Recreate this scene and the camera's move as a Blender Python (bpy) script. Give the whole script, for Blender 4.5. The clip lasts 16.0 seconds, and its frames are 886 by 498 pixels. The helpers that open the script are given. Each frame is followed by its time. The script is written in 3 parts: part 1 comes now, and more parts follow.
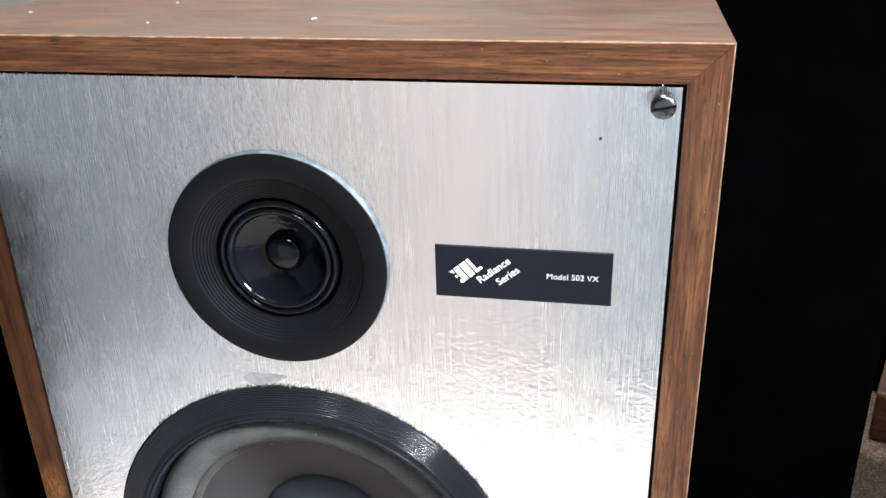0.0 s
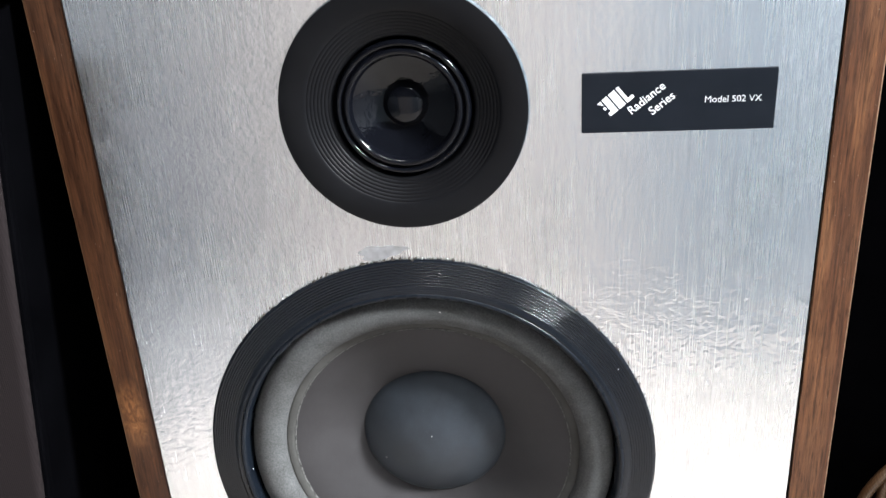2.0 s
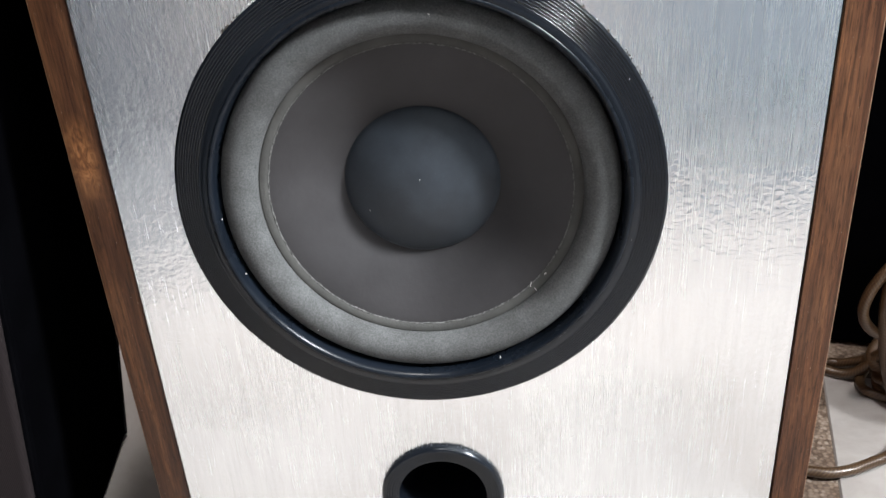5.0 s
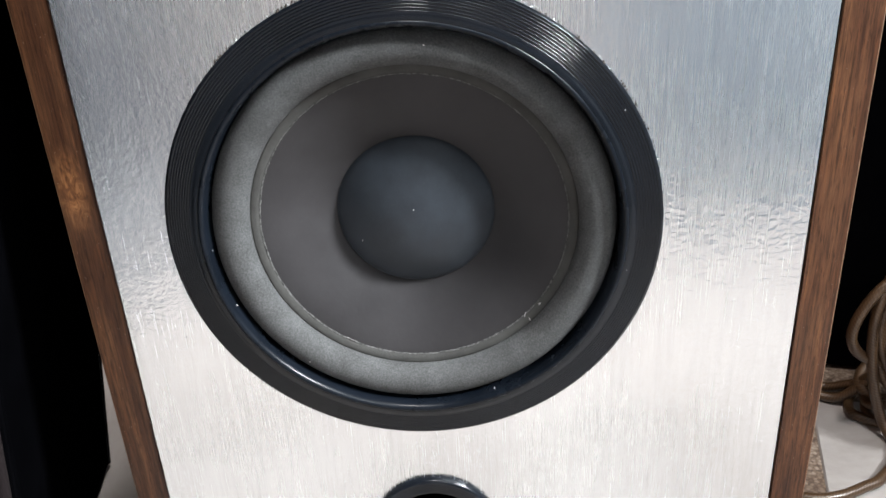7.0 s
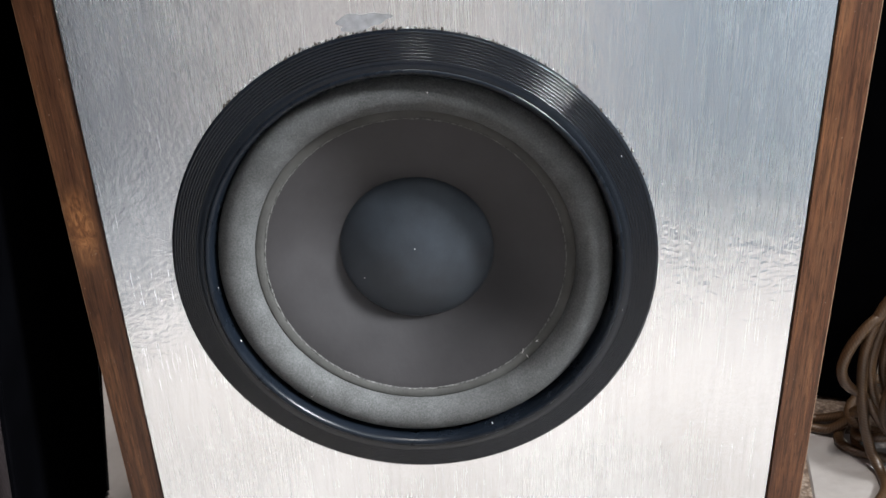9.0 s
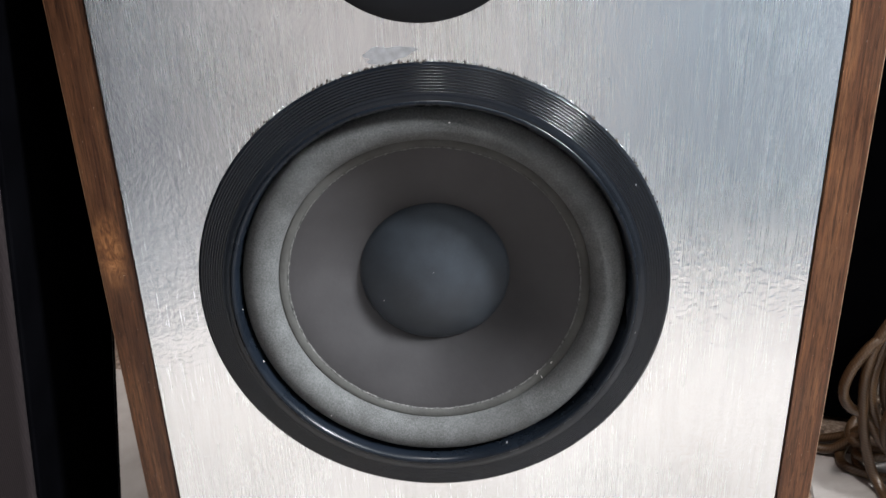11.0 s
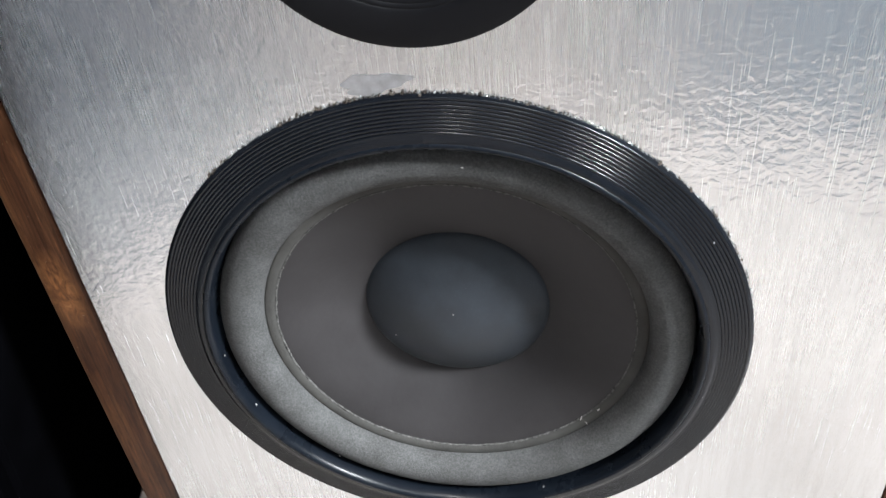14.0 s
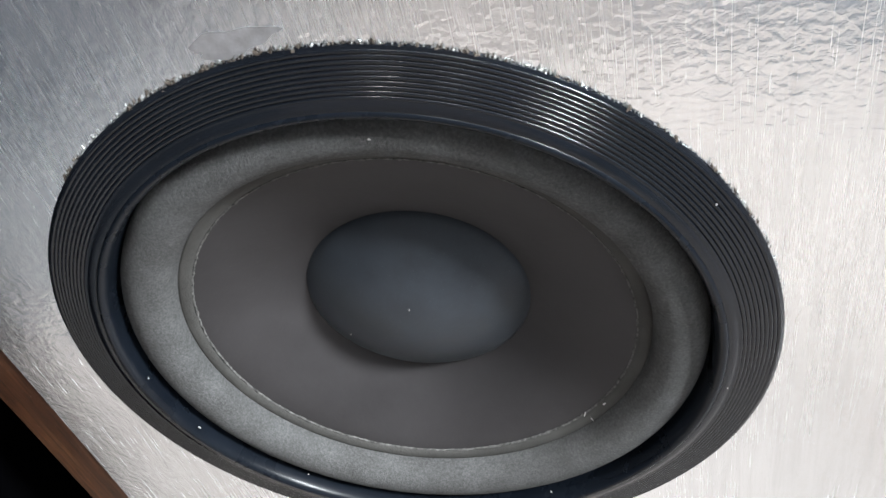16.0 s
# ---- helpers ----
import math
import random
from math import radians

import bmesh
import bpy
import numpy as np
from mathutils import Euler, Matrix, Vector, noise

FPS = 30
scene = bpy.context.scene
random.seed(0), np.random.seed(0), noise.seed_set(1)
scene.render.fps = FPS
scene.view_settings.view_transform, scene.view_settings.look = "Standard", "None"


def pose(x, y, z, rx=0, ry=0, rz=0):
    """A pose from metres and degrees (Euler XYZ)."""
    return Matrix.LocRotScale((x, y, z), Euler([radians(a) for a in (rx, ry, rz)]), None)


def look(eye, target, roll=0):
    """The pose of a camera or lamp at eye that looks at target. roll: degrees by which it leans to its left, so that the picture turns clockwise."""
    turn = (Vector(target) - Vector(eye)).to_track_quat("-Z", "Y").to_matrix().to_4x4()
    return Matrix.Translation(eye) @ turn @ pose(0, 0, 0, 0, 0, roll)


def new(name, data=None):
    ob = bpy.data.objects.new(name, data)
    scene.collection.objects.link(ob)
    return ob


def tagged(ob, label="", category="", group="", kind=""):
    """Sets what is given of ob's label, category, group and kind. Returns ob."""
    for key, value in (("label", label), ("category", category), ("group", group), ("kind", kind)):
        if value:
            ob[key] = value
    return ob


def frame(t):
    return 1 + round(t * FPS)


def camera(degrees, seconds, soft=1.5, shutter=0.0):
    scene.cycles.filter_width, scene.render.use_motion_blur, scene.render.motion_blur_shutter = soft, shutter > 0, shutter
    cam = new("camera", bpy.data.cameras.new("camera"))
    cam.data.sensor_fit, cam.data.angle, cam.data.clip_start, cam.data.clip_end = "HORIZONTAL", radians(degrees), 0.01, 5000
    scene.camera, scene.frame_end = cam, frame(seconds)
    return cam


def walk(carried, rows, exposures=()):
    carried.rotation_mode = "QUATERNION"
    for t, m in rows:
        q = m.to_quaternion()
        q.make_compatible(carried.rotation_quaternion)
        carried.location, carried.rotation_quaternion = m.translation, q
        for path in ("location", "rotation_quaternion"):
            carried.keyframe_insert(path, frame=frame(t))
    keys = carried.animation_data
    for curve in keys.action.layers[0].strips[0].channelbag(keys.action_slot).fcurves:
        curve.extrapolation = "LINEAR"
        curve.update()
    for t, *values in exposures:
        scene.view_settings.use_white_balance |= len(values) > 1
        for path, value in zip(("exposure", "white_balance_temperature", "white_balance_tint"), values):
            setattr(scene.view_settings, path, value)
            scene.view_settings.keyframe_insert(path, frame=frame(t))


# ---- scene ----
# ---- camera ----
cam = camera(52.65, 16.0)
PATH = [
    (0.0, (0.1335, -0.3585, 0.6173), (0.0612, -0.0025, 0.4499), -1.72),
    (0.5, (0.0941, -0.3533, 0.6019), (0.0419, 0.0079, 0.4380), -1.37),
    (1.0, (0.0678, -0.3632, 0.5893), (0.0230, 0.0005, 0.4289), -1.79),
    (1.5, (0.0430, -0.3617, 0.5754), (-0.0031, -0.0032, 0.4039), -3.29),
    (2.0, (0.0372, -0.3720, 0.5363), (-0.0040, -0.0079, 0.3761), -3.48),
    (2.5, (0.0364, -0.3719, 0.5196), (-0.0045, -0.0129, 0.3479), -4.58),
    (3.0, (0.0291, -0.3835, 0.4874), (-0.0077, -0.0254, 0.3131), -4.52),
    (3.5, (0.0241, -0.3808, 0.4672), (-0.0089, -0.0240, 0.2895), -4.46),
    (4.0, (0.0224, -0.3798, 0.4472), (-0.0081, -0.0275, 0.2603), -4.04),
    (6.3, (0.0186, -0.3640, 0.4240), (-0.0048, -0.0108, 0.2379), -3.58),
    (6.5, (0.0140, -0.3644, 0.4250), (-0.0053, -0.0098, 0.2409), -3.22),
    (7.0, (0.0149, -0.3667, 0.4322), (-0.0042, -0.0103, 0.2516), -3.22),
    (7.5, (0.0177, -0.3671, 0.4336), (-0.0029, -0.0082, 0.2582), -3.53),
    (8.0, (0.0104, -0.3732, 0.4329), (-0.0049, -0.0116, 0.2626), -2.99),
    (8.5, (0.0116, -0.3732, 0.4381), (-0.0044, -0.0115, 0.2680), -2.87),
    (9.0, (0.0123, -0.3721, 0.4455), (-0.0036, -0.0118, 0.2723), -2.54),
    (11.5, (-0.0004, -0.3924, 0.4548), (-0.0132, -0.0261, 0.2947), -2.00),
    (12.0, (0.0028, -0.4024, 0.4528), (-0.0095, -0.0325, 0.3009), -2.35),
    (12.5, (0.0099, -0.3978, 0.4726), (-0.0082, -0.0330, 0.3094), -2.53),
    (13.0, (0.0110, -0.3996, 0.4678), (-0.0081, -0.0326, 0.3098), -2.74),
    (13.5, (0.0108, -0.3255, 0.5164), (-0.0348, 0.0018, 0.2911), -3.59),
    (14.0, (0.0248, -0.2430, 0.5061), (-0.0282, 0.0622, 0.2531), -6.00),
    (14.5, (0.0398, -0.1986, 0.4856), (-0.0244, 0.0961, 0.2228), -9.52),
    (15.0, (0.0506, -0.1812, 0.4768), (-0.0267, 0.1039, 0.2071), -13.51),
    (15.2, (0.0515, -0.1773, 0.4741), (-0.0294, 0.1041, 0.2015), -14.61),
    (15.5, (0.0524, -0.1758, 0.4740), (-0.0290, 0.1047, 0.2007), -15.00),
    (16.0, (0.0549, -0.1746, 0.4707), (-0.0297, 0.1040, 0.1965), -15.99),
]
EXPOSURES = [(0.0, 0.26), (1.5, 0.20), (3.0, -0.03), (4.0, -0.13), (9.0, -0.18), (13.0, -0.18), (14.0, -0.25), (15.0, -0.32), (16.0, -0.32)]
walk(cam, [(t, look(e, g, r)) for t, e, g, r in PATH], EXPOSURES)

# ---- world and lights ----
world = bpy.data.worlds.new("world")
scene.world = world
world.use_nodes = True
wn, wl = world.node_tree.nodes, world.node_tree.links
sky = wn.new("ShaderNodeTexSky")
sky.sky_type, sky.sun_disc, sky.sun_elevation, sky.sun_rotation = "NISHITA", False, radians(40), radians(60)
wl.new(sky.outputs[0], wn["Background"].inputs[0])
wn["Background"].inputs[1].default_value = 0.05


def area_lamp(name, eye, target, sx, sy, watts, colour, spread=180):
    data = bpy.data.lights.new(name, "AREA")
    data.shape, data.size, data.size_y, data.energy, data.color = "RECTANGLE", sx, sy, watts, colour
    data.spread = radians(spread)
    ob = new(name, data)
    ob.matrix_world = look(eye, target)
    return ob


# ceiling lamps over and behind the loudspeakers, plus added front and side lamps
area_lamp("ceiling_light", (0.02, -0.16, 2.20), (0.0, -0.22, 0), 0.07, 0.28, 29, (1.0, 0.975, 0.965))
area_lamp("ceiling_light", (0.087, 0.72, 2.35), (-0.22, 0.25, 0), 0.10, 0.10, 34, (1.0, 0.975, 0.965))
# unseen front lamp, added to light the cone and dust cap
area_lamp("ceiling_light", (0.70, -0.95, 2.25), (0.0, 0.0, 0.26), 0.45, 0.45, 18, (0.90, 0.96, 1.0))
# assumed lamp on the right, beam narrowed to spare the floor by the coil
area_lamp("side_light", (1.14, -0.40, 1.24), (-0.30, -0.38, 0.12), 0.24, 0.24, 18.6, (0.90, 0.955, 1.0), 66)


# ---- materials ----
def material(name):
    m = bpy.data.materials.new(name)
    m.use_nodes = True
    return m, m.node_tree.nodes, m.node_tree.links, m.node_tree.nodes["Principled BSDF"]


def coords(n, l, scale=(1, 1, 1), rot=(0, 0, 0), kind="Object"):
    tc, mp = n.new("ShaderNodeTexCoord"), n.new("ShaderNodeMapping")
    mp.inputs["Scale"].default_value, mp.inputs["Rotation"].default_value = scale, rot
    l.new(tc.outputs[kind], mp.inputs[0])
    return mp.outputs[0]


def noise_tex(n, l, vec, scale, detail=4.0, rough=0.55, distort=0.0):
    t = n.new("ShaderNodeTexNoise")
    t.inputs["Scale"].default_value, t.inputs["Detail"].default_value = scale, detail
    t.inputs["Roughness"].default_value, t.inputs["Distortion"].default_value = rough, distort
    l.new(vec, t.inputs["Vector"])
    return t.outputs[0]


def ramp(n, l, fac, stops):
    r = n.new("ShaderNodeValToRGB")
    while len(r.color_ramp.elements) < len(stops):
        r.color_ramp.elements.new(0.5)
    for e, (p, c) in zip(r.color_ramp.elements, stops):
        e.position, e.color = p, (*c, 1) if len(c) == 3 else (c[0], c[0], c[0], 1)
    l.new(fac, r.inputs[0])
    return r.outputs[0]


def mix(n, l, fac, a, b, mode="MIX"):
    x = n.new("ShaderNodeMix")
    x.data_type, x.blend_type = "RGBA", mode
    for sock, v in ((x.inputs[0], fac), (x.inputs[6], a), (x.inputs[7], b)):
        if isinstance(v, bpy.types.NodeSocket):
            l.new(v, sock)
        else:
            sock.default_value = v if not isinstance(v, tuple) else (*v, 1)
    return x.outputs[2]


def bump(n, l, height, strength, dist, normal=None):
    b = n.new("ShaderNodeBump")
    b.inputs["Strength"].default_value, b.inputs["Distance"].default_value = strength, dist
    l.new(height, b.inputs["Height"])
    if normal is not None:
        l.new(normal, b.inputs["Normal"])
    return b.outputs[0]


def wood(name, along, dark=1.0):
    """Walnut veneer with its grain along one axis."""
    m, n, l, b = material(name)
    fine, broad, pore = [820.0] * 3, [120.0] * 3, [1300.0] * 3
    fine[along], broad[along], pore[along] = 34.0, 6.0, 120.0
    g = noise_tex(n, l, coords(n, l, fine), 1.0, 6, 0.7, 0.35)
    w = noise_tex(n, l, coords(n, l, broad), 1.0, 6, 0.7, 0.5)
    p = noise_tex(n, l, coords(n, l, pore), 1.0, 2, 0.5)
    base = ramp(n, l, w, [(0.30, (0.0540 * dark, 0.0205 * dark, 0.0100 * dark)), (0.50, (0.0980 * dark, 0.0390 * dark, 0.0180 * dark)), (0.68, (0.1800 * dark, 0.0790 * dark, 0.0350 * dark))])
    lines = ramp(n, l, g, [(0.36, (0.40, 0.36, 0.33)), (0.52, (1.0, 1.0, 1.0)), (0.68, (1.5, 1.42, 1.32))])
    base = mix(n, l, 0.95, base, lines, "MULTIPLY")
    pores = ramp(n, l, p, [(0.34, (0.42, 0.36, 0.32)), (0.41, (1.0, 1.0, 1.0)), (0.66, (1.0, 1.0, 1.0)), (0.72, (1.9, 1.75, 1.6))])
    base = mix(n, l, 0.8, base, pores, "MULTIPLY")
    if along == 2:
        # a knot in the veneer
        mp = n.new("ShaderNodeMapping")
        mp.vector_type, mp.inputs["Location"].default_value, mp.inputs["Scale"].default_value = "TEXTURE", (-0.1705, 0.0, 0.2815), (0.0085, 0.02, 0.024)
        l.new(n.new("ShaderNodeTexCoord").outputs["Object"], mp.inputs[0])
        ln = n.new("ShaderNodeVectorMath")
        ln.operation = "LENGTH"
        l.new(mp.outputs[0], ln.inputs[0])
        fleck = noise_tex(n, l, coords(n, l, (260, 260, 120)), 1.0, 4, 0.6, 1.5)
        kn = ramp(n, l, fleck, [(0.36, (0.11, 0.042, 0.016)), (0.55, (0.30, 0.125, 0.045)), (0.7, (0.42, 0.20, 0.085))])
        base = mix(n, l, ramp(n, l, ln.outputs["Value"], [(0.25, (0.6,)), (1.0, (0.0,))]), base, kn)
    haze = noise_tex(n, l, coords(n, l, (14, 14, 14)), 1.0, 4, 0.6)
    base = mix(n, l, ramp(n, l, haze, [(0.5, (0.0,)), (0.8, (0.06,))]), base, (0.26, 0.19, 0.13))
    dust = noise_tex(n, l, coords(n, l, (1500, 1500, 1500)), 1.0, 1, 0.4)
    base = mix(n, l, ramp(n, l, dust, [(0.765, (0.0,)), (0.79, (0.7,))]), base, (0.55, 0.48, 0.40))
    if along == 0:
        # dust and reflected haze on the upper face, both put into the colour
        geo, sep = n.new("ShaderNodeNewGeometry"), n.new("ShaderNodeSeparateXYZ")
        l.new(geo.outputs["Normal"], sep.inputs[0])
        top_haze = mix(n, l, ramp(n, l, haze, [(0.35, (0.45,)), (0.65, (0.85,))]), (0.0, 0.0, 0.0), ramp(n, l, sep.outputs["Z"], [(0.7, (0.0,)), (0.9, (1.0,))]))
        base = mix(n, l, top_haze, base, mix(n, l, 0.8, (0.084, 0.067, 0.056), lines, "MULTIPLY"))
    b.inputs["Specular IOR Level"].default_value = 0.28
    l.new(base, b.inputs["Base Color"])
    l.new(ramp(n, l, haze, [(0.3, (0.36,)), (0.7, (0.52,))]), b.inputs["Roughness"])
    l.new(bump(n, l, g, 0.25, 0.0004), b.inputs["Normal"])
    return m


# the 0.56 copy carries the left board's weaker light in its colour
WOOD_X, WOOD_SHADED, WOOD_Z = wood("walnut_veneer_across", 0, 0.98), wood("shaded_walnut_veneer_upright", 2, 0.56), wood("walnut_veneer_upright", 2, 0.84)


def plain(name, colour, rough, metal=0.0, vary=0.25, scale=60.0, relief=0.0, coat=0.0, dust=0.0, spec=0.5):
    m, n, l, b = material(name)
    b.inputs["Specular IOR Level"].default_value = spec
    v = noise_tex(n, l, coords(n, l, (scale, scale, scale)), 1.0, 5, 0.6)
    lo, hi = tuple(c * (1 - vary) for c in colour), tuple(min(1, c * (1 + vary)) for c in colour)
    base = ramp(n, l, v, [(0.3, lo), (0.7, hi)])
    if dust:
        d = noise_tex(n, l, coords(n, l, (2600, 2600, 2600)), 1.0, 1, 0.4)
        base = mix(n, l, ramp(n, l, d, [(0.73, (0.0,)), (0.78, (dust,))]), base, (0.35, 0.34, 0.33))
    l.new(base, b.inputs["Base Color"])
    l.new(ramp(n, l, v, [(0.3, (max(0.02, rough * 0.85),)), (0.7, (min(1, rough * 1.15),))]), b.inputs["Roughness"])
    b.inputs["Metallic"].default_value, b.inputs["Coat Weight"].default_value = metal, coat
    if relief:
        f = noise_tex(n, l, coords(n, l, (scale * 12, scale * 12, scale * 12)), 1.0, 3, 0.6)
        l.new(bump(n, l, f, 0.6, relief), b.inputs["Normal"])
    return m


def brushed_metal():
    """Brushed aluminium sheet, the brushing upright, with a faint pebbled waviness."""
    m, n, l, b = material("brushed_aluminium")
    streak = noise_tex(n, l, coords(n, l, (2100, 2100, 26)), 1.0, 4, 0.75)
    coarse = noise_tex(n, l, coords(n, l, (800, 800, 11)), 1.0, 4, 0.75)
    peel = noise_tex(n, l, coords(n, l, (390, 390, 440)), 1.0, 2, 0.5, 0.3)
    wave = noise_tex(n, l, coords(n, l, (40, 40, 60)), 1.0, 3, 0.5)
    stain = noise_tex(n, l, coords(n, l, (9, 9, 9)), 1.0, 5, 0.6)
    base = mix(n, l, ramp(n, l, streak, [(0.3, (0.0,)), (0.7, (1.0,))]), (0.85, 0.86, 0.87), (0.94, 0.95, 0.96))
    band = noise_tex(n, l, coords(n, l, (420, 420, 24)), 1.0, 5, 0.7)
    base = mix(n, l, 0.85, base, ramp(n, l, band, [(0.34, (0.90, 0.904, 0.908)), (0.5, (0.99, 0.99, 0.99)), (0.66, (1.04, 1.04, 1.04))]), "MULTIPLY")
    base = mix(n, l, ramp(n, l, stain, [(0.45, (0.0,)), (0.75, (0.25,))]), base, (0.66, 0.66, 0.66))
    pit = noise_tex(n, l, coords(n, l, (800, 800, 800)), 1.0, 1, 0.4)
    base = mix(n, l, ramp(n, l, pit, [(0.80, (0.0,)), (0.82, (0.6,))]), base, (0.25, 0.25, 0.25))
    l.new(base, b.inputs["Base Color"])
    b.inputs["Metallic"].default_value = 1.0
    rough = mix(n, l, 0.5, ramp(n, l, streak, [(0.3, (0.22,)), (0.7, (0.32,))]), ramp(n, l, stain, [(0.3, (0.20,)), (0.7, (0.30,))]))
    l.new(rough, b.inputs["Roughness"])
    tg = n.new("ShaderNodeTangent")
    tg.direction_type, tg.axis = "RADIAL", "X"
    l.new(tg.outputs[0], b.inputs["Tangent"])
    b.inputs["Anisotropic"].default_value, b.inputs["Anisotropic Rotation"].default_value = 0.7, 0.25
    nrm = bump(n, l, wave, 0.25, 0.0012)
    nrm = bump(n, l, peel, 0.56, 0.00027, nrm)
    nrm = bump(n, l, coarse, 0.18, 0.00010, nrm)
    nrm = bump(n, l, streak, 0.36, 0.00006, nrm)
    l.new(nrm, b.inputs["Normal"])
    return m


METAL = brushed_metal()
RING = plain("black_satin_plastic", (0.0045, 0.0060, 0.0088), 0.22, vary=0.2, scale=40, dust=0.12, spec=0.36)
LIP = plain("black_gloss_rubber", (0.005, 0.007, 0.0105), 0.28, vary=0.2, scale=40, spec=0.19)
FLANGE = plain("matt_black_plastic", (0.0042, 0.0043, 0.0052), 0.40, vary=0.15, scale=60, spec=0.15)
GLOSS = plain("gloss_black_cone", (0.0025, 0.0028, 0.0042), 0.09, vary=0.3, scale=13, relief=0.0007, spec=0.27)


def dusty_foam():
    """Grey foam, blotched and finely pored."""
    m, n, l, b = material("dusty_grey_foam")
    blot = noise_tex(n, l, coords(n, l, (60, 60, 60)), 1.0, 5, 0.65)
    fine = noise_tex(n, l, coords(n, l, (1100, 1100, 1100)), 1.0, 4, 0.7)
    base = ramp(n, l, blot, [(0.3, (0.068, 0.0675, 0.067)), (0.7, (0.104, 0.105, 0.105))])
    base = mix(n, l, 0.8, base, ramp(n, l, fine, [(0.3, (0.62, 0.62, 0.61)), (0.5, (1.0, 1.0, 1.0)), (0.72, (1.55, 1.55, 1.5))]), "MULTIPLY")
    l.new(base, b.inputs["Base Color"])
    b.inputs["Roughness"].default_value, b.inputs["Specular IOR Level"].default_value = 0.95, 0.1
    l.new(bump(n, l, fine, 0.7, 0.0006), b.inputs["Normal"])
    return m


SURROUND = dusty_foam()
SURROUND_RIM = plain("grey_foam_rim", (0.070, 0.068, 0.064), 0.9, vary=0.2, scale=55, relief=0.0005, spec=0.1)
SEAM = plain("frayed_foam_edge", (0.105, 0.103, 0.098), 0.9, vary=0.75, scale=700, spec=0.1)
CONE = plain("dark_grey_cone", (0.038, 0.0355, 0.0365), 0.55, vary=0.2, scale=26, relief=0.00012, dust=0.06, spec=0.2)
CAP = plain("blue_black_dust_cap", (0.030, 0.0355, 0.043), 0.5, vary=0.22, scale=60, relief=0.0001, dust=0.12, spec=0.3)
DARK = plain("black_recess", (0.003, 0.003, 0.003), 0.9, spec=0.1)
BLACK_BOX = plain("black_painted_board", (0.0011, 0.0011, 0.0014), 0.6, vary=0.3, scale=25, dust=0.004, spec=0.0)
BADGE = plain("slate_black_badge", (0.007, 0.009, 0.013), 0.40, vary=0.12, scale=80, spec=0.15)
WHITE = plain("white_print", (0.80, 0.80, 0.80), 0.6, vary=0.05)
CHROME = plain("worn_chrome", (0.13, 0.134, 0.14), 0.28, metal=1.0, vary=0.3, scale=300)
EDGE = plain("worn_wood_edge", (0.17, 0.095, 0.055), 0.6, vary=0.6, scale=200)
DUST = plain("pale_lint", (0.45, 0.43, 0.41), 0.9, vary=0.2)
FOIL = plain("torn_bright_foil", (0.34, 0.345, 0.34), 0.48, metal=0.7, vary=0.35, scale=500)
GLUE = plain("dull_glue_residue", (0.54, 0.55, 0.57), 0.36, metal=0.92, vary=0.2, scale=300, relief=0.0003)
EDGE_METAL = plain("stained_silver_edge", (0.095, 0.115, 0.130), 0.5, metal=0.5, vary=0.5, scale=240)
RUST = plain("brown_glue_crumbs", (0.062, 0.050, 0.040), 0.8, vary=0.5, scale=600)
SLAB = plain("mottled_grey_stone", (0.050, 0.053, 0.054), 0.5, vary=0.8, scale=130, relief=0.0008, spec=0.2)
WALL = plain("beige_wall_paint", (0.50, 0.46, 0.437), 0.85, vary=0.05, scale=6)
WALL_BLUE = plain("blue_grey_wall_paint", (0.205, 0.258, 0.308), 0.8, vary=0.05, scale=6)
STRIP_GREY = plain("grey_strip_paint", (0.112, 0.115, 0.120), 0.7, vary=0.08, scale=12)
REFLECTOR_PALE = plain("pale_blue_reflector_paint", (0.70, 0.76, 0.82), 0.8, vary=0.05, scale=6)
WALL_DARK = plain("dark_panelled_wall", (0.022, 0.026, 0.033), 0.7, vary=0.2, scale=9)
CEILING = plain("grey_ceiling_paint", (0.10, 0.10, 0.10), 0.9, vary=0.04, scale=5)


def cloth():
    m, n, l, b = material("grey_grille_cloth")
    wv = n.new("ShaderNodeTexWave")
    wv.bands_direction, wv.inputs["Scale"].default_value, wv.inputs["Distortion"].default_value = "Z", 380, 0.8
    l.new(coords(n, l), wv.inputs[0])
    wx = n.new("ShaderNodeTexWave")
    wx.bands_direction, wx.inputs["Scale"].default_value, wx.inputs["Distortion"].default_value = "X", 380, 0.8
    l.new(coords(n, l), wx.inputs[0])
    t = mix(n, l, 0.5, wv.outputs[0], wx.outputs[0])
    l.new(ramp(n, l, t, [(0.2, (0.0104, 0.0080, 0.0082)), (0.8, (0.0138, 0.0108, 0.0110))]), b.inputs["Base Color"])
    b.inputs["Roughness"].default_value, b.inputs["Specular IOR Level"].default_value = 0.95, 0.04
    l.new(bump(n, l, t, 0.25, 0.0003), b.inputs["Normal"])
    return m


CLOTH = cloth()


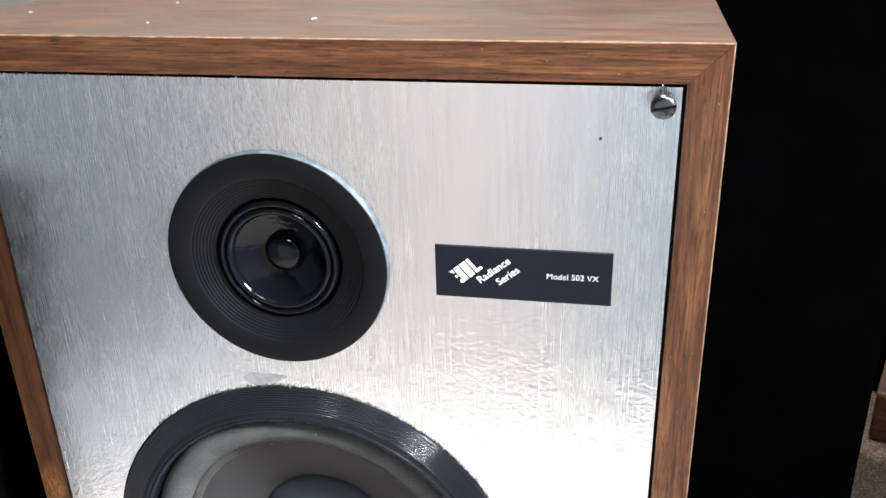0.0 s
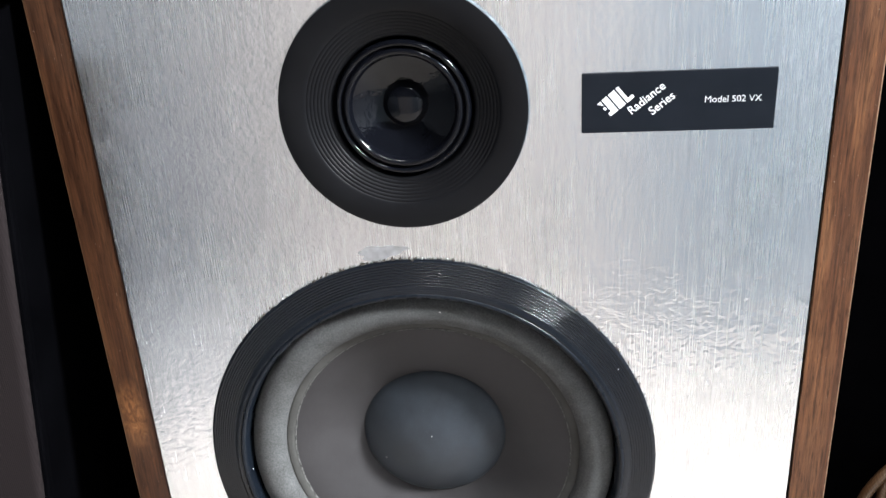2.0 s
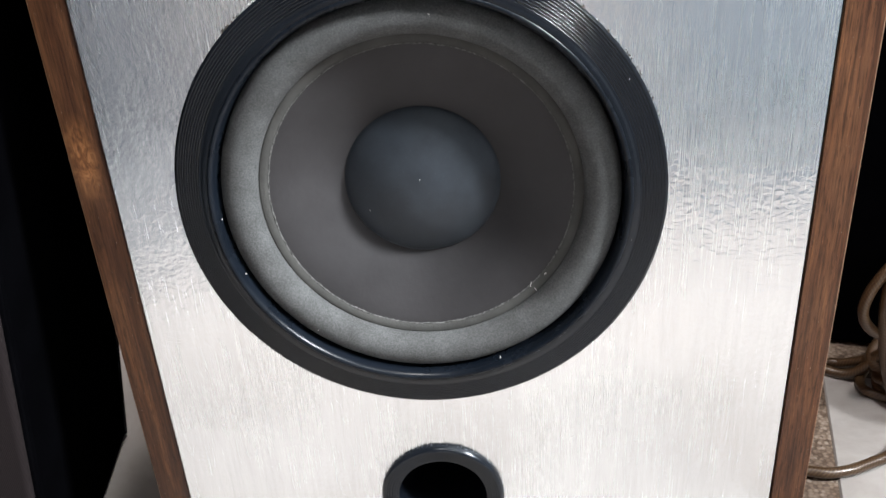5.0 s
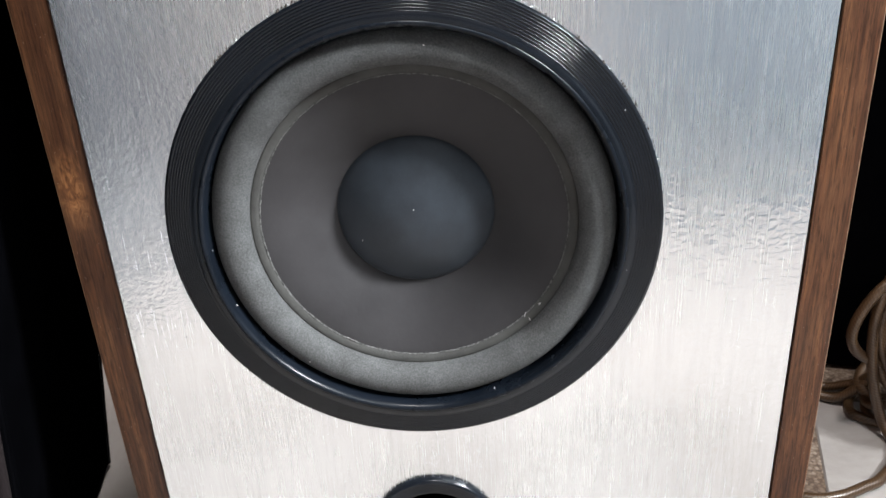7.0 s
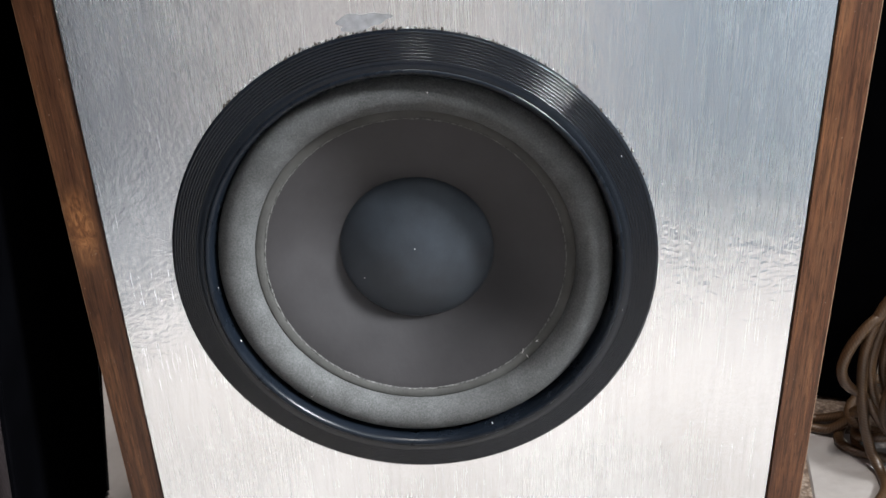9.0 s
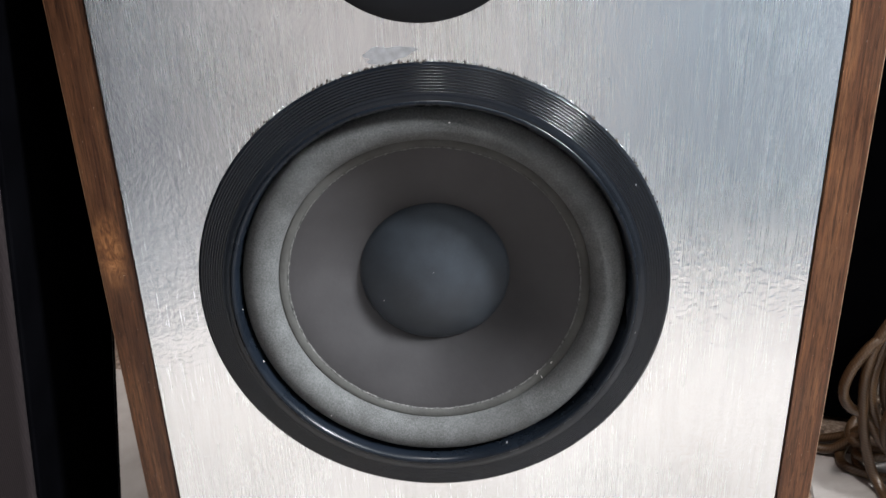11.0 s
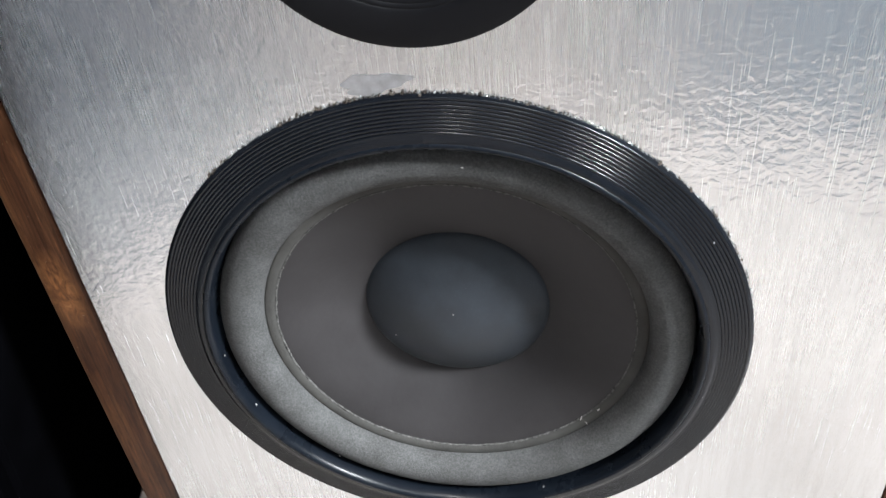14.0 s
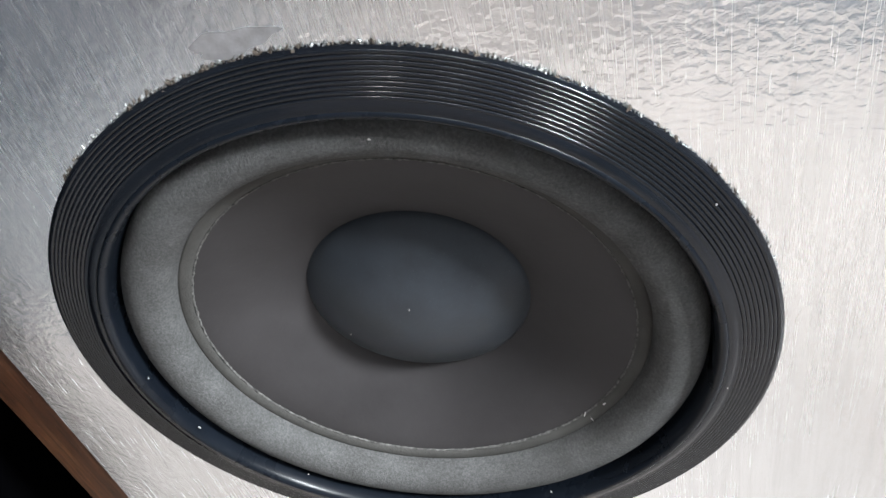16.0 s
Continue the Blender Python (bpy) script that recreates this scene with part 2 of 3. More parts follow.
def marble():
    m, n, l, b = material("pale_marble_tile")
    v = noise_tex(n, l, coords(n, l, (7, 7, 7)), 1.0, 7, 0.62, 1.2)
    f = noise_tex(n, l, coords(n, l, (60, 60, 60)), 1.0, 5, 0.6)
    base = ramp(n, l, v, [(0.30, (0.228, 0.203, 0.187)), (0.5, (0.325, 0.296, 0.278)), (0.7, (0.382, 0.352, 0.333))])
    base = mix(n, l, 0.35, base, ramp(n, l, f, [(0.3, (0.72, 0.68, 0.63)), (0.7, (1, 1, 1))]), "MULTIPLY")
    l.new(base, b.inputs["Base Color"])
    l.new(ramp(n, l, f, [(0.3, (0.28,)), (0.7, (0.45,))]), b.inputs["Roughness"])
    return m


MARBLE = marble()


def terrazzo():
    m, n, l, b = material("pebbled_terrazzo")
    v = n.new("ShaderNodeTexVoronoi")
    v.inputs["Scale"].default_value = 360
    l.new(coords(n, l), v.inputs["Vector"])
    base = ramp(n, l, v.outputs["Color"], [(0.1, (0.085, 0.058, 0.042)), (0.4, (0.15, 0.108, 0.08)), (0.7, (0.22, 0.168, 0.13)), (0.95, (0.30, 0.25, 0.205))])
    edge = ramp(n, l, v.outputs["Distance"], [(0.3, (1.0, 1.0, 1.0)), (0.75, (0.45, 0.36, 0.30))])
    base = mix(n, l, 0.8, base, edge, "MULTIPLY")
    l.new(base, b.inputs["Base Color"])
    b.inputs["Roughness"].default_value = 0.4
    return m


TERRAZZO = terrazzo()


def cable_skin():
    """Clear yellowed jacket over twisted copper strands; u runs along the cable, v round it."""
    m, n, l, b = material("clear_twisted_cable")
    wv = n.new("ShaderNodeTexWave")
    wv.bands_direction = "DIAGONAL"
    wv.inputs["Scale"].default_value, wv.inputs["Distortion"].default_value = 1.0, 0.9
    l.new(coords(n, l, (250, 3.7699, 0), (0, 0, 0.0), "UV"), wv.inputs[0])
    sp = noise_tex(n, l, coords(n, l, (60, 2, 1), kind="UV"), 1.0, 3, 0.6)
    base = ramp(n, l, wv.outputs[0], [(0.15, (0.062, 0.032, 0.0145)), (0.75, (0.070, 0.0375, 0.0175)), (0.98, (0.100, 0.060, 0.031))])
    base = mix(n, l, 0.5, base, ramp(n, l, sp, [(0.3, (0.5, 0.42, 0.32)), (0.7, (1.0, 1.0, 1.0))]), "MULTIPLY")
    l.new(base, b.inputs["Base Color"])
    b.inputs["Metallic"].default_value, b.inputs["Roughness"].default_value = 0.15, 0.38
    b.inputs["Coat Weight"].default_value, b.inputs["Coat Roughness"].default_value = 0.3, 0.15
    l.new(bump(n, l, wv.outputs[0], 0.06, 0.0004), b.inputs["Normal"])
    return m


CABLE = cable_skin()


# ---- builders ----
def link_mesh(name, bm, mats, parent=None, label="", smooth=None):
    me = bpy.data.meshes.new(name)
    bmesh.ops.recalc_face_normals(bm, faces=bm.faces)
    bm.to_mesh(me)
    bm.free()
    for mt in mats if isinstance(mats, (list, tuple)) else [mats]:
        me.materials.append(mt)
    if smooth is not None:
        me.shade_smooth()
        me.set_sharp_from_angle(angle=radians(smooth))
    ob = new(name, me)
    if parent is not None:
        ob.parent = parent
    if label:
        tagged(ob, label)
    return ob


def part(name, bm, mats, parent, label="", smooth=None):
    return link_mesh(name, bm, mats, parent, label, smooth)


def thing(name, label, category, group="", at=None):
    ob = new(name)
    ob.empty_display_size = 0.05
    if at is not None:
        ob.matrix_world = at
    return tagged(ob, label, category, group)


def box(x0, x1, y0, y1, z0, z1, bevel=0.0, segs=2):
    bm = bmesh.new()
    bmesh.ops.create_cube(bm, size=1)
    for v in bm.verts:
        v.co = Vector(((x0 + x1) / 2 + v.co.x * (x1 - x0), (y0 + y1) / 2 + v.co.y * (y1 - y0), (z0 + z1) / 2 + v.co.z * (z1 - z0)))
    if bevel:
        bmesh.ops.bevel(bm, geom=bm.edges[:], offset=bevel, segments=segs, affect="EDGES", profile=0.5)
    return bm


def hexa(corners, bevel=0.0, segs=2):
    """A six-sided solid from its four lower and four upper corners."""
    bm = bmesh.new()
    v = [bm.verts.new(c) for c in corners]
    for f in ((3, 2, 1, 0), (4, 5, 6, 7), (0, 1, 5, 4), (1, 2, 6, 5), (2, 3, 7, 6), (3, 0, 4, 7)):
        bm.faces.new([v[i] for i in f])
    if bevel:
        bmesh.ops.bevel(bm, geom=bm.edges[:], offset=bevel, segments=segs, affect="EDGES", profile=0.5)
    return bm


def lathe(cx, cz, profile, n=144):
    """Turns a profile of (radius, height towards the viewer) round an axis along y."""
    bm = bmesh.new()
    rings = []
    for r, h in profile:
        if r < 1e-6:
            rings.append([bm.verts.new((cx, -h, cz))])
        else:
            rings.append([bm.verts.new((cx + r * math.cos(2 * math.pi * k / n), -h, cz + r * math.sin(2 * math.pi * k / n))) for k in range(n)])
    for a, b in zip(rings, rings[1:]):
        for k in range(n):
            q = [a[k % len(a)], a[(k + 1) % len(a)], b[(k + 1) % len(b)], b[k % len(b)]]
            q = list(dict.fromkeys(q))
            if len(q) > 2:
                bm.faces.new(q)
    return bm


def tube(points, radius, sides=10, closed=False):
    """A round cable along a smooth line through the points, with u along it and v round it."""
    P = [Vector(p) for p in points]
    dense = []
    last = len(P) if closed else len(P) - 1
    for i in range(last):
        p0, p1, p2, p3 = (P[(i + k) % len(P)] if closed else P[min(max(i + k, 0), len(P) - 1)] for k in (-1, 0, 1, 2))
        for s in range(8):
            t = s / 8
            dense.append(0.5 * (2 * p1 + (p2 - p0) * t + (2 * p0 - 5 * p1 + 4 * p2 - p3) * t * t + (3 * p1 - p0 - 3 * p2 + p3) * t ** 3))
    if not closed:
        dense.append(P[-1])
    bm = bmesh.new()
    uv = bm.loops.layers.uv.new("UVMap")
    up, rings, lens = Vector((0.3, 0.2, 0.9)).normalized(), [], [0.0]
    for i, p in enumerate(dense):
        d = (dense[min(i + 1, len(dense) - 1)] - dense[max(i - 1, 0)]).normalized()
        a = (up - d * up.dot(d)).normalized()
        b = d.cross(a)
        up = a
        rings.append([bm.verts.new(p + radius * (math.cos(2 * math.pi * k / sides) * a + math.sin(2 * math.pi * k / sides) * b)) for k in range(sides)])
        if i:
            lens.append(lens[-1] + (p - dense[i - 1]).length)
    for i in range(len(rings) - 1):
        for k in range(sides):
            f = bm.faces.new((rings[i][k], rings[i][(k + 1) % sides], rings[i + 1][(k + 1) % sides], rings[i + 1][k]))
            for loop, (u, v) in zip(f.loops, ((lens[i], k), (lens[i], k + 1), (lens[i + 1], k + 1), (lens[i + 1], k))):
                loop[uv].uv = (u, v / sides)
    for r in (rings[0], rings[-1]):
        bm.faces.new(r)
    return bm


def lettering(text, size, centre, turn, parent, bold=0.006):
    """Printed letters lying on a plate that faces -y."""
    cu = bpy.data.curves.new("lettering", "FONT")
    cu.body, cu.size, cu.align_x, cu.align_y, cu.extrude, cu.resolution_u = text, size, "CENTER", "CENTER", 0.00006, 4
    cu.offset = size * bold
    tmp = new("lettering", cu)
    me = bpy.data.meshes.new_from_object(tmp.evaluated_get(bpy.context.evaluated_depsgraph_get()))
    bpy.data.objects.remove(tmp)
    me.transform(pose(*centre, 90, 0, 0) @ pose(0, 0, 0, 0, 0, turn))
    me.materials.clear()
    me.materials.append(WHITE)
    ob = new("lettering", me)
    ob.parent = parent
    return ob


# ---- floor, walls, ceiling ----
FLOOR_TURN = -12.7
floor = link_mesh("floor", box(-2.0, 2.0, -2.0, 2.0, -0.05, -0.0015), TERRAZZO)
tagged(floor, "brown pebbled terrazzo floor with inset pale tiles", "floor", kind="structure")
floor.matrix_world = pose(0, 0, 0, 0, 0, FLOOR_TURN)
tile_meshes = {}


def tile(cx, cy, sx, sy):
    if (sx, sy) not in tile_meshes:
        ob = part("tile", box(-sx / 2, sx / 2, -sy / 2, sy / 2, -0.02, 0.0, 0.0012, 1), MARBLE, floor)
        tile_meshes[(sx, sy)] = ob.data
    else:
        ob = new("tile", tile_meshes[(sx, sy)])
        ob.parent = floor
    ob.matrix_local = pose(cx, cy, 0)


for i in range(-3, 2):
    for j in range(3):
        if (i, j) != (0, 1):
            tile(0.511 + i * 0.655, -0.0355 + j * 0.655, 0.60, 0.60)
    for j in range(3):
        tile(0.505 + i * 0.655, -0.664 - j * 0.655, 0.652, 0.652)
tile(0.1775, -0.105, 0.052, 0.45)


def wall(name, a, b, mat, label, high=2.6):
    """A wall or added board 8 cm thick, its inner face on the line from a to b, with the room on the left of that line.
    """
    d = (Vector(b) - Vector(a)).normalized()
    o = Vector((d.y, -d.x)) * 0.08
    pts = [(*a, -0.05), (*(Vector(a) + o), -0.05), (*(Vector(b) + o), -0.05), (*b, -0.05)]
    w = link_mesh(name, hexa(pts + [(p[0], p[1], high) for p in pts]), mat)
    return tagged(w, label, "wall", kind="structure")


# unseen low boards, added so that the metal mirrors dark, beige and blue areas
wall("added_board_dark", (-0.465, -0.135), (-0.275, -0.55), WALL_DARK, "unseen low dark board added for the metal to mirror", 0.56)
# unseen strip, added to lighten the foot of the dark board's reflection
added_strip = wall("baseboard", (-0.457, -0.135), (-0.267, -0.549), STRIP_GREY, "unseen grey strip added to lighten the dark board's reflection", 0.13)
tagged(added_strip, category="baseboard")
wall("added_board_corner", (-1.30, -0.135), (-0.465, -0.135), WALL_DARK, "unseen low dark board added to close the corner", 0.56)
wall("added_board_beige", (-0.275, -0.55), (0.13, -0.55), WALL, "unseen low beige board added for the metal to mirror", 0.56)
wall("added_board_blue", (0.13, -0.55), (0.43, -0.55), WALL_BLUE, "unseen low blue-grey board added for the metal to mirror", 0.56)
# unseen pale reflector, added to throw light on the cone from the right
wall("added_reflector", (0.43, -0.55), (1.30, -0.55), REFLECTOR_PALE, "unseen low pale reflector added to brighten the woofer from the right", 0.56)
wall("wall_back", (-1.30, -1.60), (1.30, -1.60), WALL_DARK, "plain dark wall closing the room")
wall("wall_east", (1.30, -1.60), (1.30, 1.30), WALL_BLUE, "plain blue-grey wall closing the room")
wall("wall_north", (1.30, 1.30), (-1.30, 1.30), WALL, "plain beige wall closing the room")
wall("wall_west", (-1.30, 1.30), (-1.30, -1.60), WALL_DARK, "plain dark wall closing the room")
c = link_mesh("ceiling", box(-1.45, 1.45, -1.75, 1.45, 2.6, 2.7), CEILING)
tagged(c, "plain grey painted ceiling", "ceiling", kind="structure")


# ---- the walnut loudspeaker ----
ZW = 0.2556                      # height of the woofer's axis
XW = -0.0180                     # the drivers sit a little to one side
PLATE_TOP, PLATE_LOW = ZW + 0.2693, 0.0185
SIDE, TOP, DEPTH = 0.1778, ZW + 0.2868, 0.29
speaker = thing("loudspeaker", "walnut veneered loudspeaker with brushed aluminium front and black drivers", "loudspeaker")


def mitred(name, inner_a, inner_b, outer_a, outer_b, mat, depth=DEPTH):
    """A cabinet board between two mitred ends, its front edges worn pale."""
    y = (0.0, depth)
    lower = [(*inner_a[:1], y[0], inner_a[1]), (*inner_b[:1], y[0], inner_b[1]), (*outer_b[:1], y[0], outer_b[1]), (*outer_a[:1], y[0], outer_a[1])]
    upper = [(p[0], y[1], p[2]) for p in lower]
    bm = hexa(lower + upper)
    bm.verts.ensure_lookup_table()
    front_outer = [e for e in bm.edges if all(abs(v.co.y) < 1e-6 for v in e.verts) and all(min((v.co - Vector(lower[k])).length for k in (2, 3)) < 1e-6 for v in e.verts)]
    res = bmesh.ops.bevel(bm, geom=front_outer, offset=0.0006, segments=2, affect="EDGES", profile=0.5)
    for f in res["faces"]:
        f.material_index = 1
    return part(name, bm, [mat, EDGE], speaker)


i0, i1, j0, j1 = -0.1606, 0.1609, 0.0172, ZW + 0.2704
g = 0.00012
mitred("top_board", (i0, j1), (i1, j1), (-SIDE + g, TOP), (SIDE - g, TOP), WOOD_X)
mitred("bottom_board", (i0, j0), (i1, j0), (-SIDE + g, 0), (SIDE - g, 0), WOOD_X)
mitred("side_board", (i0, j0 + g), (i0, j1 - g), (-SIDE, g), (-SIDE, TOP - g), WOOD_SHADED)
mitred("side_board", (i1, j0 + g), (i1, j1 - g), (SIDE, g), (SIDE, TOP - g), WOOD_Z)
part("back_panel", box(i0 + 0.0005, i1 - 0.0005, DEPTH - 0.02, DEPTH - 0.004, j0 + 0.0005, j1 - 0.0005), DARK, speaker)


def drilled_plate(x0, x1, z0, z1, y0, y1, holes, mat, name, label):
    """A flat sheet with round holes through it."""
    bm = bmesh.new()
    loops = [[(x0, z0), (x1, z0), (x1, z1), (x0, z1)]]
    for cx, cz, r in holes:
        loops.append([(cx + r * math.cos(2 * math.pi * k / 96), cz + r * math.sin(2 * math.pi * k / 96)) for k in range(96)])
    edges = []
    for lp in loops:
        vs = [bm.verts.new((x, y0, z)) for x, z in lp]
        edges += [bm.edges.new((vs[k], vs[(k + 1) % len(vs)])) for k in range(len(vs))]
    bmesh.ops.triangle_fill(bm, use_beauty=True, use_dissolve=False, edges=edges)
    ext = bmesh.ops.extrude_face_region(bm, geom=bm.faces[:])
    for v in ext["geom"]:
        if isinstance(v, bmesh.types.BMVert):
            v.co.y = y1
    return part(name, bm, mat, speaker, label)


XT, ZT, RT = XW - 0.0004, ZW + 0.1830, 0.0535
XP, ZP, RP = -0.0170, ZW - 0.1770, 0.0337
HOLES = [(XW, ZW, 0.104), (XT, ZT, 0.046), (XP, ZP, 0.029)]
drilled_plate(-0.1597, 0.1592, PLATE_LOW, PLATE_TOP, -0.0006, 0.0012, HOLES, METAL, "front_plate", "upright brushed aluminium sheet, slightly pebbled")
drilled_plate(i0 + 0.0001, i1 - 0.0001, j0 + 0.0001, j1 - 0.0001, 0.0022, 0.018, HOLES, DARK, "baffle_board", "black painted baffle board behind the metal")

# woofer
woofer = part("woofer", lathe(XW, ZW, [(0.1035, -0.004), (0.1035, -0.020), (0.085, -0.040), (0.040, -0.058), (0.0, -0.058)], 64), DARK, speaker, "large black woofer with ribbed trim ring")
prof = [(0.1028, -0.004), (0.1127, 0.0004), (0.1126, 0.0014)]
NG = 10
for k in range(NG):
    a, b = 0.1118 - k * (0.0122 / NG), 0.1118 - (k + 1) * (0.0122 / NG)
    ha, hb = 0.0018 + k * (0.0030 / NG), 0.0018 + (k + 1) * (0.0030 / NG)
    w = a - b
    prof += [(a, ha), (a - 0.03 * w, ha + 0.00018), (a - 0.09 * w, ha + 0.00030), (a - 0.18 * w, ha + 0.00038), (a - 0.30 * w, ha + 0.00043), (a - 0.46 * w, ha + 0.00045), (a - 0.98 * w, hb + 0.00004)]
prof += [(0.0994, 0.0050), (0.0978, 0.0054), (0.0968, 0.0054)]
part("trim_ring", lathe(XW, ZW, prof, 200), RING, woofer, "black plastic ring with fine concentric ribs", 50)
part("lip", lathe(XW, ZW, [(0.0970, 0.0040), (0.0969, 0.0052), (0.0963, 0.0058), (0.0954, 0.0059), (0.0945, 0.0052), (0.0938, 0.0036), (0.0935, 0.0010), (0.0934, -0.006), (0.092, -0.008)], 160), LIP, woofer, "glossy black rounded lip", 80)
roll = []
for k in range(19):
    a = math.pi * k / 18
    roll.append((0.0845 + 0.0085 * math.cos(a), -0.0060 - 0.0010 * k / 18 + 0.0085 * math.sin(a) ** 0.9))
part("surround", lathe(XW, ZW, [(0.0934, -0.0078), (0.0930, -0.0066)] + roll + [(0.0756, -0.0080)], 160), SURROUND, woofer, "dusty grey foam roll", 80)
frayed = random.Random(3)


def ragged(bm, inside, amount):
    """Frays the inner edge of a turned part."""
    for v in bm.verts:
        d = Vector((v.co.x - XW, 0, v.co.z - ZW))
        if d.length < inside:
            v.co -= d.normalized() * amount * (frayed.random() ** 3 + 0.3 * frayed.random())
    return bm


part("surround_rim", lathe(XW, ZW, [(0.0764, -0.0078), (0.0760, -0.0071), (0.0752, -0.0069), (0.0735, -0.0073), (0.0716, -0.0079), (0.0714, -0.0088)], 160), SURROUND_RIM, woofer, "flat grey foam rim glued on the cone", 60)
part("cone_seam", ragged(lathe(XW, ZW, [(0.0719, -0.0082), (0.0717, -0.0077), (0.07145, -0.0078), (0.07125, -0.0088)], 420), 0.0716, 0.0005), SEAM, woofer, "pale frayed edge of the foam", 80)
cone = []
for k in range(15):
    t = k / 14
    r = 0.0725 + (0.0385 - 0.0725) * t
    cone.append((r, -0.0080 - 0.0152 * t ** 1.35))
cone += [(0.0379, -0.0236), (0.0373, -0.0238), (0.0366, -0.0235), (0.0350, -0.0240)]
part("cone", lathe(XW, ZW, cone, 160), CONE, woofer, "dark grey pressed cone", 80)
CAP_R, CAP_H = 0.0374, 0.0122
ball = (CAP_R ** 2 + CAP_H ** 2) / (2 * CAP_H)
cap = [(0.0378, -0.0239), (0.0376, -0.0233)]
for k in range(1, 20):
    a = math.asin(CAP_R / ball) * (1 - k / 20)
    cap.append((ball * math.sin(a), -0.0230 + ball * math.cos(a) - (ball - CAP_H)))
part("dust_cap", lathe(XW, ZW, cap + [(0.0, -0.0230 + CAP_H)], 128), CAP, woofer, "blue-black domed dust cap", 80)

# tweeter
tweeter = part("tweeter", lathe(XT, ZT, [(0.0455, 0.0), (0.0455, -0.016), (0.030, -0.026), (0.0, -0.026)], 64), DARK, speaker, "black tweeter with flat round flange")
prof = [(0.0450, -0.002), (0.0528, 0.0003), (0.0530, 0.0010), (0.0536, 0.0035), (0.0534, 0.0041), (0.0522, 0.0043), (0.0432, 0.0043)]
for k in range(8):
    t0, t1 = k / 8, (k + 1) / 8
    r0, r1 = 0.0428 - 0.0118 * t0, 0.0428 - 0.0118 * t1
    h0, h1 = 0.0041 - 0.0042 * t0, 0.0041 - 0.0042 * t1
    prof += [(r0, h0), (r0 - 0.55 * (r0 - r1), h0 - 0.0001), (r1 + 0.12 * (r0 - r1), h1 - 0.00006)]
prof += [(0.0308, -0.0006), (0.0304, -0.0020), (0.0300, -0.0070)]
part("flange", lathe(XT, ZT, prof, 160), FLANGE, tweeter, "matt black flange with a ribbed shallow dish", 45)
part("flange_edge", lathe(XT, ZT, [(0.0529, 0.0001), (0.0541, 0.0003), (0.0540, 0.0012), (0.0537, 0.0028), (0.0536, 0.0033), (0.0530, 0.0036)], 160), EDGE_METAL, tweeter, "dull silver side of the flange", 60)
UP = 0.0050
prof = [(0.0302, -0.0105), (0.0293, -0.0052), (0.0287, -0.0040), (0.0278, -0.0034), (0.0269, -0.0042), (0.0263, -0.0052), (0.0256, -0.0042), (0.0245, -0.0034), (0.0234, -0.0040), (0.0226, -0.0056), (0.0222, -0.0068)]
part("surround", lathe(XT, ZT, [(r, h + UP) for r, h in prof], 128), GLOSS, tweeter, "glossy black double ridge", 80)
prof = [(0.0225, -0.0066), (0.0208, -0.0076), (0.0170, -0.0098), (0.0130, -0.0117), (0.0106, -0.0127), (0.0096, -0.0130)]
part("cone", lathe(XT, ZT, [(r, h + UP) for r, h in prof], 128), GLOSS, tweeter, "glossy black cone", 80)
prof = [(0.0098, -0.0136), (0.0096, -0.0124)] + [(0.0093 * math.cos(a), -0.0122 + 0.0040 * math.sin(a)) for a in (0.15, 0.4, 0.7, 1.0, 1.3)] + [(0.0, -0.0082)]
part("dome", lathe(XT, ZT, [(r, h + UP) for r, h in prof], 96), GLOSS, tweeter, "glossy black centre dome", 80)

# bass port
prof = [(0.0290, -0.002), (0.0335, 0.0003), (0.0337, 0.0010), (0.0334, 0.0032), (0.0326, 0.0040)]
for k in range(5):
    r0 = 0.0318 - k * 0.0014
    prof += [(r0, 0.0042 - k * 0.00028), (r0 - 0.0008, 0.0043 - k * 0.00028), (r0 - 0.0011, 0.0038 - k * 0.00028)]
prof += [(0.0242, 0.0026), (0.0234, 0.0012), (0.0232, -0.0040), (0.0230, -0.110), (0.0, -0.110)]
part("bass_port", lathe(XP, ZP, prof, 96), RING, speaker, "black ribbed plastic port tube", 50)

# badge
badge = part("badge", box(0.0572, 0.1361, -0.0014, -0.0006, ZW + 0.1701, ZW + 0.1956, 0.0002, 1), BADGE, speaker, "slate-black name plate with white print")
bx, bz = 0.0572, ZW + 0.1701


def on_badge(u, v):
    return (bx + u * 0.001, -0.00146, bz + v * 0.001)


lettering("Radiance", 0.0050, on_badge(26.6, 14.3), 39, badge)
lettering("Series", 0.0050, on_badge(33.0, 12.0), 39, badge)
lettering("Model 502 VX", 0.0039, on_badge(61.6, 13.0), 0, badge, -0.007)


def mark(shapes, turn, centre):
    """A printed emblem of plain blocks."""
    bm = bmesh.new()
    ct, st = math.cos(radians(turn)), math.sin(radians(turn))
    for poly in shapes:
        vs = [bm.verts.new((centre[0] + (x * ct - y * st) * 0.00116, centre[1], centre[2] + (x * st + y * ct) * 0.00116)) for x, y in poly]
        bm.faces.new(vs)
    ext = bmesh.ops.extrude_face_region(bm, geom=bm.faces[:])
    for v in ext["geom"]:
        if isinstance(v, bmesh.types.BMVert):
            v.co.y += 0.0001
    return part("emblem", bm, WHITE, badge, "white emblem of plain blocks")


def slant(x, w, y0, y1):
    return [(x, y0), (x + w, y0), (x + w, y1), (x, y1)]


